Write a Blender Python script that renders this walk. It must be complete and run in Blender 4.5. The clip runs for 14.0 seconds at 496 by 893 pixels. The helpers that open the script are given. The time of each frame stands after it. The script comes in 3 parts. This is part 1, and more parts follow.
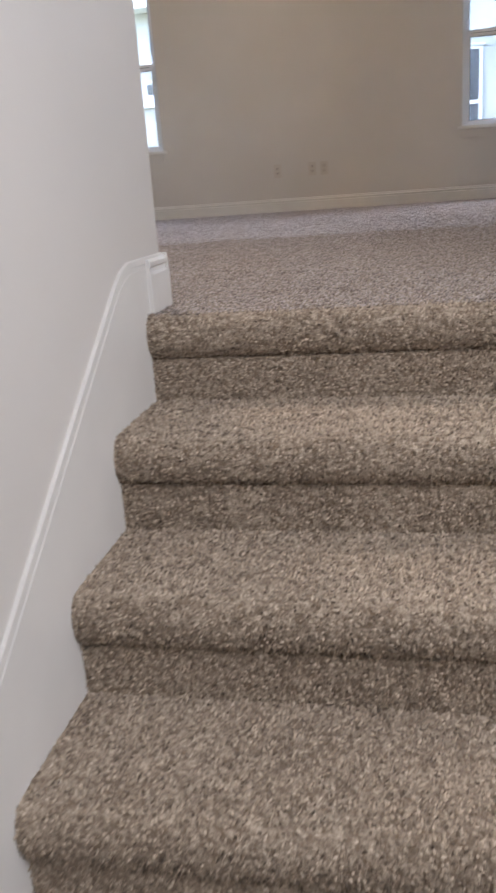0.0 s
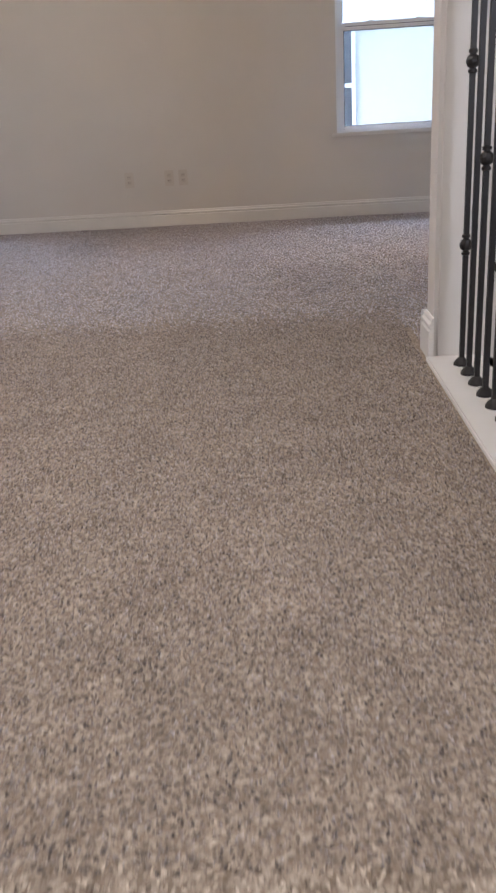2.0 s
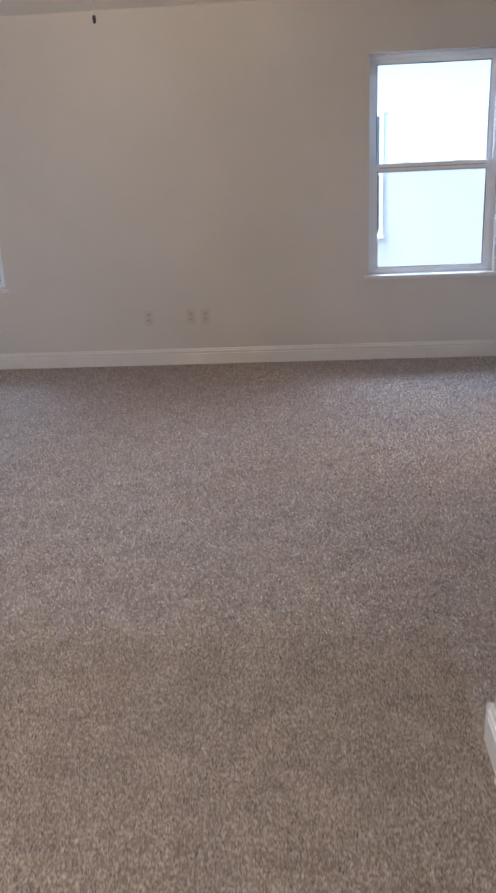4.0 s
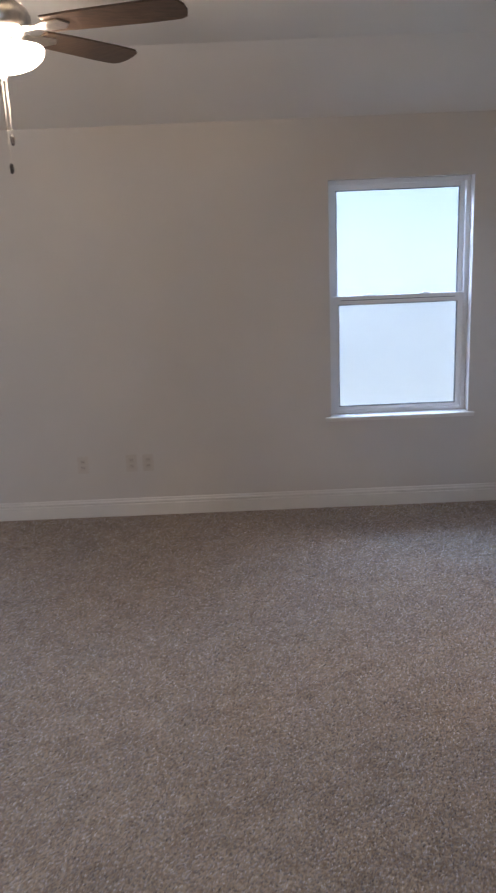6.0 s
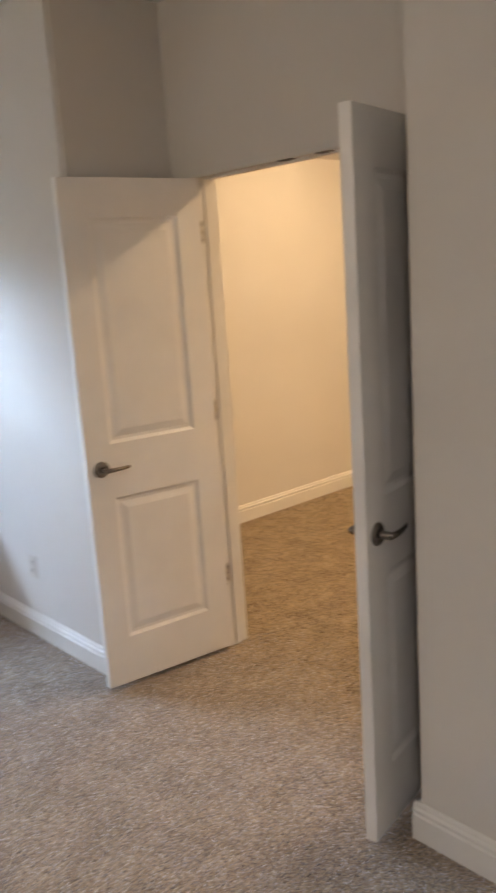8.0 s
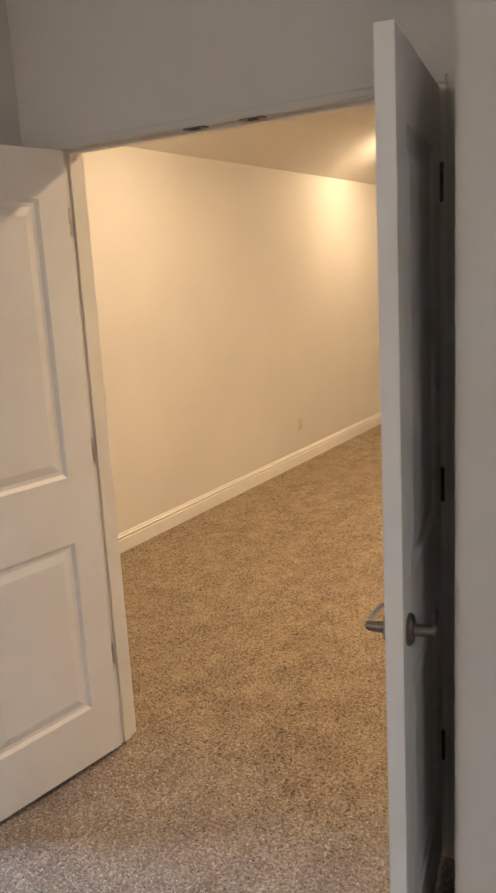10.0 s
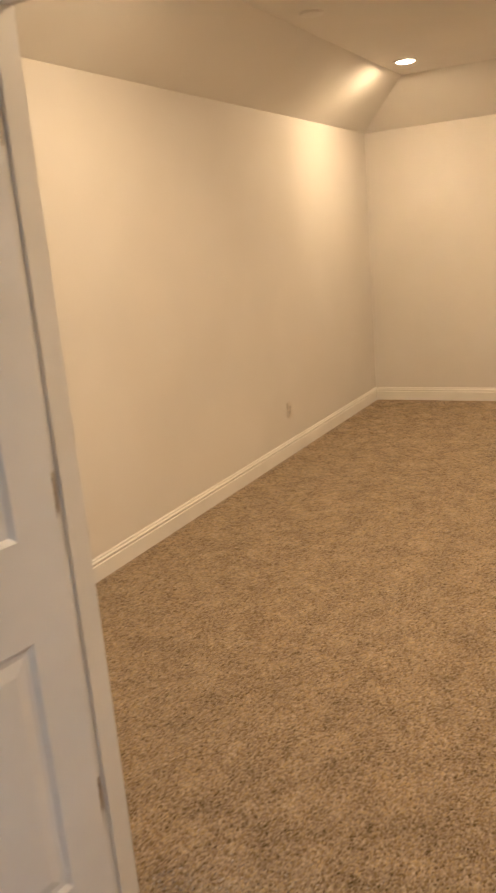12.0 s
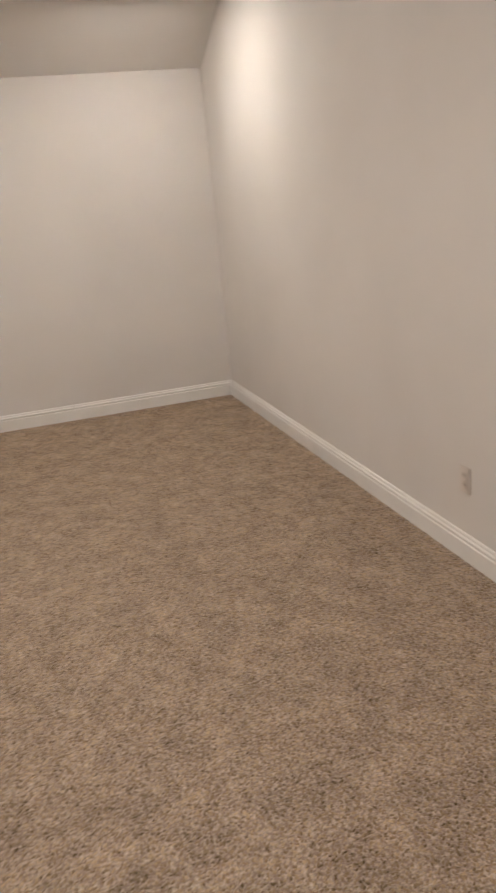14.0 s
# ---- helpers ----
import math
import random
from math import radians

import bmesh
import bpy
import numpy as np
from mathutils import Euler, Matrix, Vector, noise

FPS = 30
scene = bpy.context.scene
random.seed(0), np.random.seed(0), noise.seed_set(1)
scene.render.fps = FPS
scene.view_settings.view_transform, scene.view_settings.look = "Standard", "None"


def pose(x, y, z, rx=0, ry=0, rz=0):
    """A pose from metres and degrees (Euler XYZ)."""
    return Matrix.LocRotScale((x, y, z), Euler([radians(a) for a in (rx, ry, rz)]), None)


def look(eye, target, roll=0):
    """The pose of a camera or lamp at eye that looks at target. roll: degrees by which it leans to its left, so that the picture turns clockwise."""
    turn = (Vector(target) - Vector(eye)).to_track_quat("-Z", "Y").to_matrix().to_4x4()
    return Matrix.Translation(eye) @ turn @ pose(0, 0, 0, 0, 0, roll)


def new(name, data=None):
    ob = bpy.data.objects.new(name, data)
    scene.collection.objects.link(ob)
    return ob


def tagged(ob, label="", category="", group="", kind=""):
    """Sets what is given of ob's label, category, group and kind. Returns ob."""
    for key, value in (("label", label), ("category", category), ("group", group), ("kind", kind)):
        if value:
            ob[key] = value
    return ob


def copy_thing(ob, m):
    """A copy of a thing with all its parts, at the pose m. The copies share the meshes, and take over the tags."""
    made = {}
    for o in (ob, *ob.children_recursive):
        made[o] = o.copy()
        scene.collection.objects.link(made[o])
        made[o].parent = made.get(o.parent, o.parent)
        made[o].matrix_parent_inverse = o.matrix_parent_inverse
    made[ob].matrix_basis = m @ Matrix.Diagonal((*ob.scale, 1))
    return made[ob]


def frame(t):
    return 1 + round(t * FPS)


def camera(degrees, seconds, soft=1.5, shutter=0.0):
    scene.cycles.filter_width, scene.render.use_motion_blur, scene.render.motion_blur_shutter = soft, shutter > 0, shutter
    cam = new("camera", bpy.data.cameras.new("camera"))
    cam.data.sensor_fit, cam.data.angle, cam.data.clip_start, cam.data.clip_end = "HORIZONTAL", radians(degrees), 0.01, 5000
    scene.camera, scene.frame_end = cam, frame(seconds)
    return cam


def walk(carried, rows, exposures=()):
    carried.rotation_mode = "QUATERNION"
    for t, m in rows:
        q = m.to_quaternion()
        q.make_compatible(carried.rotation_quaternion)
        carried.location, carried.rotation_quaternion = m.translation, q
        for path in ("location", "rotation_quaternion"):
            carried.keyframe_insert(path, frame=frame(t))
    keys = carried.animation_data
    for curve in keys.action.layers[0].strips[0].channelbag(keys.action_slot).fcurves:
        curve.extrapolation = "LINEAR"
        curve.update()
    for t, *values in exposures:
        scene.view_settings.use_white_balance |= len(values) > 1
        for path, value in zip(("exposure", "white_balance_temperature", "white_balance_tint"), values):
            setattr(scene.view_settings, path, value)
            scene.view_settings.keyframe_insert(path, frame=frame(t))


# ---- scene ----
cam = camera(34.2, 14.0, soft=2.2, shutter=0.3)
PATH = [
    (0, (0.552, -1.605, 0.244), (0.151, 0.256, -0.367), -4.2),
    (0.5, (0.56, -1.39, 0.282), (0.303, 0.503, -0.31), -3.8),
    (1, (0.55, -1.164, 0.393), (0.332, 0.724, -0.23), -4.1),
    (1.5, (0.542, -0.851, 0.504), (0.422, 1.033, -0.156), -3.7),
    (2, (0.592, -0.516, 0.621), (0.471, 1.349, -0.093), -3.5),
    (2.2, (0.584, -0.445, 0.679), (0.431, 1.413, -0.045), -3.5),
    (2.5, (0.538, -0.410, 0.772), (0.38, 1.443, 0.039), -3.5),
    (3, (0.549, -0.243, 0.918), (0.424, 1.627, 0.221), -2.8),
    (5.3, (0.545, 0.632, 1.868), (0.342, 2.528, 1.266), -2.5),
    (5.5, (0.513, 0.713, 1.851), (0.353, 2.627, 1.294), -2.7),
    (6, (0.427, 1.035, 1.83), (0.432, 2.964, 1.303), -2.4),
    (6.5, (0.472, 1.304, 1.765), (0.647, 3.246, 1.322), -2.4),
    (7, (0.421, 1.589, 1.678), (0.947, 3.482, 1.304), -2.7),
    (7.5, (0.41, 1.88, 1.661), (1.335, 3.607, 1.261), -3.8),
    (7.8, (0.478, 2.02, 1.646), (1.637, 3.599, 1.238), -3.9),
    (8, (0.52, 2.101, 1.662), (1.828, 3.556, 1.245), -3.8),
    (8.2, (0.543, 2.183, 1.664), (1.995, 3.491, 1.238), -3.9),
    (10.3, (0.774, 3.032, 1.666), (2.437, 4.057, 1.238), -3.2),
    (10.5, (0.791, 3.112, 1.668), (2.39, 4.227, 1.225), -3.2),
    (11, (0.894, 3.257, 1.648), (2.458, 4.41, 1.173), -3.8),
    (11.5, (1.191, 3.406, 1.637), (2.782, 4.509, 1.137), -4.5),
    (12, (1.481, 3.597, 1.583), (3.186, 4.519, 1.09), -5.0),
    (12.5, (1.863, 3.719, 1.622), (3.669, 4.374, 1.066), -4.5),
    (13, (2.252, 3.825, 1.635), (4.134, 4.155, 1.046), -5.1),
    (13.5, (2.475, 3.722, 1.595), (4.386, 3.633, 1.012), -5.4),
    (13.6, (2.505, 3.717, 1.589), (4.409, 3.536, 1.003), -5.4),
    (14, (2.683, 3.744, 1.566), (4.512, 3.21, 0.959), -5.4),
]
EXPOSURES = [(0.0, 3.77, 6250, 16), (1.5, 3.8, 6200, 17), (2.5, 3.95, 6050, 18), (3.0, 3.9, 5950, 18), (5.3, 3.67, 5850, 17), (6.0, 3.43, 5800, 17), (6.5, 3.43, 5800, 17), (7.0, 3.22, 5950, 17), (7.5, 3.3, 6200, 17), (8.0, 3.92, 6350, 13), (10.5, 4.02, 5700, 11), (11.0, 3.9, 5650, 12), (11.5, 3.93, 5900, 12), (12.0, 3.9, 5850, 12), (12.5, 3.78, 5400, 11), (13.0, 3.75, 4800, 10), (14.0, 3.78, 4330, 12)]
walk(cam, [(t, look(eye, target, roll)) for t, eye, target, roll in PATH], EXPOSURES)

# ---- world, sun, large lights ----
world = bpy.data.worlds.new("sky")
scene.world = world
world.use_nodes = True
wt = world.node_tree
sky = wt.nodes.new("ShaderNodeTexSky")
sky.sky_type = "NISHITA"
sky.sun_disc = False
sky.sun_elevation, sky.sun_rotation = radians(44), radians(256)
wt.nodes["Background"].inputs["Strength"].default_value = 0.11
wt.links.new(sky.outputs["Color"], wt.nodes["Background"].inputs["Color"])


def lamp(name, kind, m, watts, colour, **settings):
    data = bpy.data.lights.new(name, kind)
    data.energy, data.color = watts, colour
    if "angle" in settings:
        data.angle = settings["angle"]
    if "size" in settings:
        data.size = settings["size"]
    if "size_y" in settings:
        data.shape, data.size_y = "RECTANGLE", settings["size_y"]
    if "radius" in settings:
        data.shadow_soft_size = settings["radius"]
    if "spot" in settings:
        data.spot_size, data.spot_blend = settings["spot"], settings["blend"]
    ob = new(name, data)
    ob.matrix_world = m
    return ob


SUN = 0.6
lamp("sun", "SUN", look((-12, -3, 12), (0, 0, 0)), SUN, (1.0, 0.95, 0.88), angle=radians(15))
# daylight in the high stairwell window
FOYER = 8.2
lamp("stairwell_daylight", "AREA", look((2.38, -2.2, 1.85), (0.3, -1.7, 0.1)), FOYER, (0.93, 0.96, 1.0), size=2.3, size_y=1.3)
# the open sky above the neighbour's eave, north of the two windows
SKY = 58
lamp("sky_light", "AREA", look((-0.4, 8.8, 3.35), (-0.4, 5.0, 1.3)), SKY, (0.60, 0.79, 1.0), size=8.5, size_y=1.5)
WARM = (1.0, 0.71, 0.41)
CAN_WARM = (1.0, 0.665, 0.33)
CAN = 2.4
FAN_GLOW = 1.2
HALL_FILL = 2.8

# ---- materials ----


def mat(name, rough=0.5, metal=0.0, colour=(0.8, 0.8, 0.8), spec=0.5):
    m = bpy.data.materials.new(name)
    m.use_nodes = True
    b = m.node_tree.nodes["Principled BSDF"]
    b.inputs["Base Color"].default_value = (*colour, 1)
    b.inputs["Roughness"].default_value = rough
    b.inputs["Metallic"].default_value = metal
    b.inputs["Specular IOR Level"].default_value = spec
    return m, m.node_tree, b


def noise_node(tree, scale, detail=2.0, rough=0.5, stretch=None):
    pos = tree.nodes.new("ShaderNodeNewGeometry")
    n = tree.nodes.new("ShaderNodeTexNoise")
    n.inputs["Scale"].default_value, n.inputs["Detail"].default_value = scale, detail
    n.inputs["Roughness"].default_value = rough
    if stretch:
        mp = tree.nodes.new("ShaderNodeMapping")
        mp.inputs["Scale"].default_value = stretch
        tree.links.new(pos.outputs["Position"], mp.inputs["Vector"])
        tree.links.new(mp.outputs["Vector"], n.inputs["Vector"])
    else:
        tree.links.new(pos.outputs["Position"], n.inputs["Vector"])
    return n


def ramp(tree, source, stops):
    r = tree.nodes.new("ShaderNodeValToRGB")
    while len(r.color_ramp.elements) < len(stops):
        r.color_ramp.elements.new(0.5)
    for e, (p, c) in zip(r.color_ramp.elements, stops):
        e.position, e.color = p, (*c, 1)
    tree.links.new(source, r.inputs["Fac"])
    return r


def blend(tree, a, b, fac, kind="MULTIPLY"):
    x = tree.nodes.new("ShaderNodeMix")
    x.data_type, x.blend_type = "RGBA", kind
    x.inputs["Factor"].default_value = fac
    tree.links.new(a, x.inputs["A"])
    tree.links.new(b, x.inputs["B"])
    return x.outputs["Result"]


def relief(tree, bsdf, source, strength, distance):
    b = tree.nodes.new("ShaderNodeBump")
    b.inputs["Strength"].default_value, b.inputs["Distance"].default_value = strength, distance
    tree.links.new(source, b.inputs["Height"])
    tree.links.new(b.outputs["Normal"], bsdf.inputs["Normal"])
    return b


def wall_paint(name, colour, vary=0.04):
    m, t, b = mat(name, 0.62, spec=0.3)
    big = noise_node(t, 0.9, 3.0)
    lo, hi = [c * (1 - vary) for c in colour], [min(1, c * (1 + vary)) for c in colour]
    r = ramp(t, big.outputs["Fac"], [(0.35, lo), (0.65, hi)])
    t.links.new(r.outputs["Color"], b.inputs["Base Color"])
    peel = noise_node(t, 130, 2.0)
    relief(t, b, peel.outputs["Fac"], 0.12, 0.002)
    return m


M_WALL = wall_paint("greige_wall_paint", (0.61, 0.578, 0.537))
M_CEIL = wall_paint("ceiling_paint", (0.70, 0.675, 0.635))


def gloss_paint(name, colour, rough=0.38):
    m, t, b = mat(name, rough)
    n = noise_node(t, 6, 3.0)
    r = ramp(t, n.outputs["Fac"], [(0.3, [c * 0.94 for c in colour]), (0.7, colour)])
    t.links.new(r.outputs["Color"], b.inputs["Base Color"])
    g = noise_node(t, 90, 2.0, stretch=(1, 1, 0.15))
    relief(t, b, g.outputs["Fac"], 0.05, 0.001)
    return m


M_TRIM = gloss_paint("white_trim_paint", (0.72, 0.695, 0.655))
M_DOOR = gloss_paint("white_door_paint", (0.76, 0.735, 0.70), 0.42)
M_VINYL = gloss_paint("white_vinyl", (0.80, 0.81, 0.82), 0.35)
M_PLATE = gloss_paint("almond_plastic", (0.58, 0.53, 0.475), 0.4)
M_SOCKET = gloss_paint("tan_socket_plastic", (0.53, 0.475, 0.42), 0.45)
M_GASKET, _, _ = mat("grey_gasket", 0.6, colour=(0.17, 0.18, 0.19))
M_SLOT, _, _ = mat("dark_slot", 0.7, colour=(0.03, 0.028, 0.025))


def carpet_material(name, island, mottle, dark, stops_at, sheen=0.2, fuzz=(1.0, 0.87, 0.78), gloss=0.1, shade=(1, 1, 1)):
    """Flecked yarn; mottle is how strongly the trodden patches show, dark the colour of the deepest yarn. shade tints
    the yarn by the light of its room.
    """
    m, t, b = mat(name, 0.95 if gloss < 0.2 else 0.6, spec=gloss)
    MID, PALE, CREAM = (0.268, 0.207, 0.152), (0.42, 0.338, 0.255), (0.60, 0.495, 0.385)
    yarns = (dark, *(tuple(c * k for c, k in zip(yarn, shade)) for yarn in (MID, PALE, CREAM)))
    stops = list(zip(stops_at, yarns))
    if island:
        g = t.nodes.new("ShaderNodeNewGeometry")
        flecks = ramp(t, g.outputs["Random Per Island"], stops).outputs["Color"]
    else:
        fleck = noise_node(t, 85, 3.0, 0.75)
        flecks = ramp(t, fleck.outputs["Fac"], stops).outputs["Color"]
        pile = noise_node(t, 160, 3.0, 0.7)
        relief(t, b, pile.outputs["Fac"], 0.6, 0.01)
    b.inputs["Sheen Weight"].default_value = sheen
    b.inputs["Sheen Roughness"].default_value = 0.6
    b.inputs["Sheen Tint"].default_value = (*fuzz, 1)
    low = 1.0 - 0.42 * mottle
    tread = noise_node(t, 6.5, 4.0, 0.62)
    worn = ramp(t, tread.outputs["Fac"], [(0.36, (low, low * 0.985, low * 0.97)), (0.62, (1.0, 1.0, 1.0))])
    low = 1.0 - 0.34 * mottle
    lay = noise_node(t, 22.0, 3.0, 0.6)
    laid = ramp(t, lay.outputs["Fac"], [(0.36, (low, low * 0.99, low * 0.98)), (0.62, (1.0, 1.0, 1.0))])
    mixed = blend(t, blend(t, flecks, worn.outputs["Color"], 1.0), laid.outputs["Color"], 1.0)
    t.links.new(mixed, b.inputs["Base Color"])
    return m


M_CARPET = carpet_material("flecked_carpet", False, 0.5, (0.26, 0.188, 0.124), (0.34, 0.44, 0.54, 0.66))
# the stairs' yarn, darkened: the landing's shade is put into its colour
M_TUFT = carpet_material("shaded_carpet_pile", True, 0.6, (0.05, 0.038, 0.028), (0.0, 0.28, 0.7, 1.0), 0.7, (1.0, 0.9, 0.87), 0.1, (0.47, 0.447, 0.415))
# same yarn darker and cooler: the windowed room's light is put into its colour
M_TUFT_ROOM = carpet_material("daylit_carpet_pile", True, 0.9, (0.042, 0.034, 0.028), (0.0, 0.34, 0.78, 1.0), 1.0, (1.0, 0.95, 1.0), 0.3, (0.60, 0.62, 0.66))
# same yarn made golden: the ceiling lamps' warm light is put into its colour
M_TUFT_MEDIA = carpet_material("warm_lit_trodden_pile", True, 1.15, (0.16, 0.112, 0.065), (0.0, 0.22, 0.56, 0.96), 0.42, (1.0, 0.80, 0.50), 0.15, (0.84, 0.765, 0.585))
M_TUFT_STAIR = carpet_material("brushed_carpet_pile", True, 0.0, (0.105, 0.079, 0.057), (0.0, 0.26, 0.62, 1.0))


def iron_material(name, colour, rough, metal):
    m, t, b = mat(name, rough, metal)
    n = noise_node(t, 40, 3.0)
    r = ramp(t, n.outputs["Fac"], [(0.3, [c * 0.7 for c in colour]), (0.7, colour)])
    t.links.new(r.outputs["Color"], b.inputs["Base Color"])
    relief(t, b, n.outputs["Fac"], 0.15, 0.001)
    return m


M_IRON = iron_material("black_wrought_iron", (0.022, 0.019, 0.018), 0.45, 0.4)
M_BRONZE = iron_material("dark_satin_nickel", (0.28, 0.255, 0.235), 0.27, 1.0)
M_NICKEL = iron_material("brushed_nickel", (0.62, 0.58, 0.53), 0.28, 1.0)


def wood_material():
    m, t, b = mat("dark_walnut_blade", 0.42)
    n = noise_node(t, 14, 5.0, 0.65, stretch=(1, 6, 6))
    r = ramp(t, n.outputs["Fac"], [(0.3, (0.035, 0.02, 0.013)), (0.7, (0.10, 0.062, 0.04))])
    t.links.new(r.outputs["Color"], b.inputs["Base Color"])
    relief(t, b, n.outputs["Fac"], 0.1, 0.001)
    return m


M_WALNUT = wood_material()


def glass_material():
    m, t, b = mat("window_glass", 0.0, colour=(0.97, 0.977, 0.985))
    b.inputs["Transmission Weight"].default_value = 1.0
    b.inputs["IOR"].default_value = 1.05
    return m


M_GLASS = glass_material()


def screen_material():
    m = bpy.data.materials.new("insect_screen")
    m.use_nodes = True
    t = m.node_tree
    b = t.nodes["Principled BSDF"]
    b.inputs["Base Color"].default_value = (0.34, 0.325, 0.30, 1)
    b.inputs["Roughness"].default_value = 0.6
    clear = t.nodes.new("ShaderNodeBsdfTransparent")
    x = t.nodes.new("ShaderNodeMixShader")
    x.inputs["Fac"].default_value = 0.16
    t.links.new(clear.outputs["BSDF"], x.inputs[1])
    t.links.new(b.outputs["BSDF"], x.inputs[2])
    t.links.new(x.outputs["Shader"], t.nodes["Material Output"].inputs["Surface"])
    return m


M_SCREEN = screen_material()


def glow_material(name, colour, strength):
    m, t, b = mat(name, 0.4, colour=(0.85, 0.82, 0.76))
    b.inputs["Emission Color"].default_value = (*colour, 1)
    b.inputs["Emission Strength"].default_value = strength
    return m


M_GLOBE = glow_material("lit_frosted_glass", (1.0, 0.80, 0.56), FAN_GLOW)
M_CANGLOW = glow_material("lit_led_lens", (1.0, 0.82, 0.56), 8.0)
M_CORD, _, _ = mat("pale_pull_chain", 0.5, 0.6, (0.55, 0.50, 0.42))
M_FOB, _, _ = mat("dark_wood_fob", 0.5, 0.0, (0.02, 0.013, 0.01))
M_SIDING = wall_paint("neighbour_grey_siding", (0.47, 0.475, 0.43), 0.03)
M_PANE_FAR, _, _ = mat("neighbour_dark_glass", 0.12, 0.0, (0.05, 0.06, 0.07), 0.5)
M_ROOF = wall_paint("roof_shingle", (0.09, 0.085, 0.08), 0.3)
M_GROUND = wall_paint("dry_lawn", (0.13, 0.14, 0.07), 0.25)

# ---- mesh helpers ----


def add_box(bm, lo, hi):
    v = [bm.verts.new((x, y, z)) for z in (lo[2], hi[2]) for y in (lo[1], hi[1]) for x in (lo[0], hi[0])]
    for f in ((0, 2, 3, 1), (4, 5, 7, 6), (0, 1, 5, 4), (2, 6, 7, 3), (0, 4, 6, 2), (1, 3, 7, 5)):
        bm.faces.new([v[i] for i in f])
    return v


def add_prism(bm, outline, a, b, axis=0):
    """An outline of pairs, drawn out from a to b along an axis (0: x, the pairs are y, z; 1: y, pairs x, z; 2: z, pairs x, y)."""
    def put(p, s):
        return {0: (s, p[0], p[1]), 1: (p[0], s, p[1]), 2: (p[0], p[1], s)}[axis]
    va, vb = [bm.verts.new(put(p, a)) for p in outline], [bm.verts.new(put(p, b)) for p in outline]
    n = len(outline)
    bm.faces.new(va), bm.faces.new(vb[::-1])
    for i in range(n):
        bm.faces.new((va[i], vb[i], vb[(i + 1) % n], va[(i + 1) % n]))


def add_lathe(bm, profile, segments=20, centre=(0, 0, 0), axis="z"):
    """Rings of (radius, height) turned about an axis."""
    rings = []
    for r, h in profile:
        ring = []
        for i in range(segments):
            a = 2 * math.pi * i / segments
            u, v = r * math.cos(a), r * math.sin(a)
            p = {"z": (u, v, h), "y": (u, h, v), "x": (h, u, v)}[axis]
            ring.append(bm.verts.new([p[k] + centre[k] for k in range(3)]))
        rings.append(ring)
    for a, b in zip(rings, rings[1:]):
        for i in range(segments):
            j = (i + 1) % segments
            bm.faces.new((a[i], a[j], b[j], b[i]))
    bm.faces.new(rings[0][::-1]), bm.faces.new(rings[-1])


def finish(name, bm, material, bevel=0.0, smooth=False):
    if bevel:
        bmesh.ops.bevel(bm, geom=bm.edges[:], offset=bevel, segments=2, affect="EDGES", clamp_overlap=True)
    bmesh.ops.recalc_face_normals(bm, faces=bm.faces[:])
    me = bpy.data.meshes.new(name)
    bm.to_mesh(me)
    bm.free()
    if smooth:
        me.polygons.foreach_set("use_smooth", [True] * len(me.polygons))
    me.materials.append(material)
    return new(name, me)


def part(name, bm, material, parent, label="", bevel=0.0, smooth=False):
    ob = finish(name, bm, material, bevel, smooth)
    ob.parent = parent
    if label:
        tagged(ob, label)
    return ob


def structure(name, bm, material, label, category, bevel=0.0, smooth=False):
    return tagged(finish(name, bm, material, bevel, smooth), label, category, kind="structure")


def boxes(*spans):
    bm = bmesh.new()
    for lo, hi in spans:
        add_box(bm, lo, hi)
    return bm


def thing(name, label, category, group="", kind="", m=None):
    ob = new(name)
    ob.empty_display_size = 0.1
    if m is not None:
        ob.matrix_world = m
    return tagged(ob, label, category, group, kind)


# ---- plan ----
NORTH, WEST, SOUTH = 6.122, -3.3, 0.165
EAST = 2.188            # face of the east wall north of the alcove
EAST_S = 2.238          # face of the east wall south of the alcove
DOORWALL = 2.703        # face of the recessed wall with the double door
ALC_N, ALC_S = 4.895, 3.366
JAMB_N, JAMB_S, HEAD = 4.767, 3.523, 2.080
TOP = 3.1
STUB_Y = 1.742
STAIR_W = 1.03
RISE, RUN = 0.185, 0.265
MED_E, MED_N, MED_S = 8.802, 6.105, 2.045
BASE_Z = -2.96
W_LO, W_HI = 0.613, 2.077
WINDOWS = [(0.987, 1.873), (-2.60, -1.713)]

# ---- large structure ----
# carpeted floor slabs, butted side by side
fl = bmesh.new()
add_box(fl, (WEST, SOUTH, -0.25), (0.0, NORTH, 0.0))
add_box(fl, (0.0, 0.03, -0.25), (0.968, NORTH, 0.0))
add_box(fl, (0.968, STUB_Y, -0.25), (DOORWALL + 0.11, NORTH, 0.0))
add_box(fl, (DOORWALL + 0.11, MED_S, -0.25), (MED_E, MED_N, 0.0))
structure("floor", fl, M_CARPET, "beige and brown flecked cut-pile carpet", "floor")

# north wall with its two window openings
spans, x = [], WEST - 0.16
for a, b in sorted(WINDOWS):
    spans += [((x, NORTH, -0.3), (a, NORTH + 0.16, TOP)), ((a, NORTH, -0.3), (b, NORTH + 0.16, W_LO)), ((a, NORTH, W_HI), (b, NORTH + 0.16, TOP))]
    x = b
spans.append(((x, NORTH, -0.3), (EAST + 0.12, NORTH + 0.16, TOP)))
structure("wall_north", boxes(*spans), M_WALL, "greige painted wall with two windows", "wall")
structure("wall_west", boxes(((WEST - 0.16, SOUTH - 0.12, -0.3), (WEST, NORTH, TOP))), M_WALL, "greige painted wall", "wall")
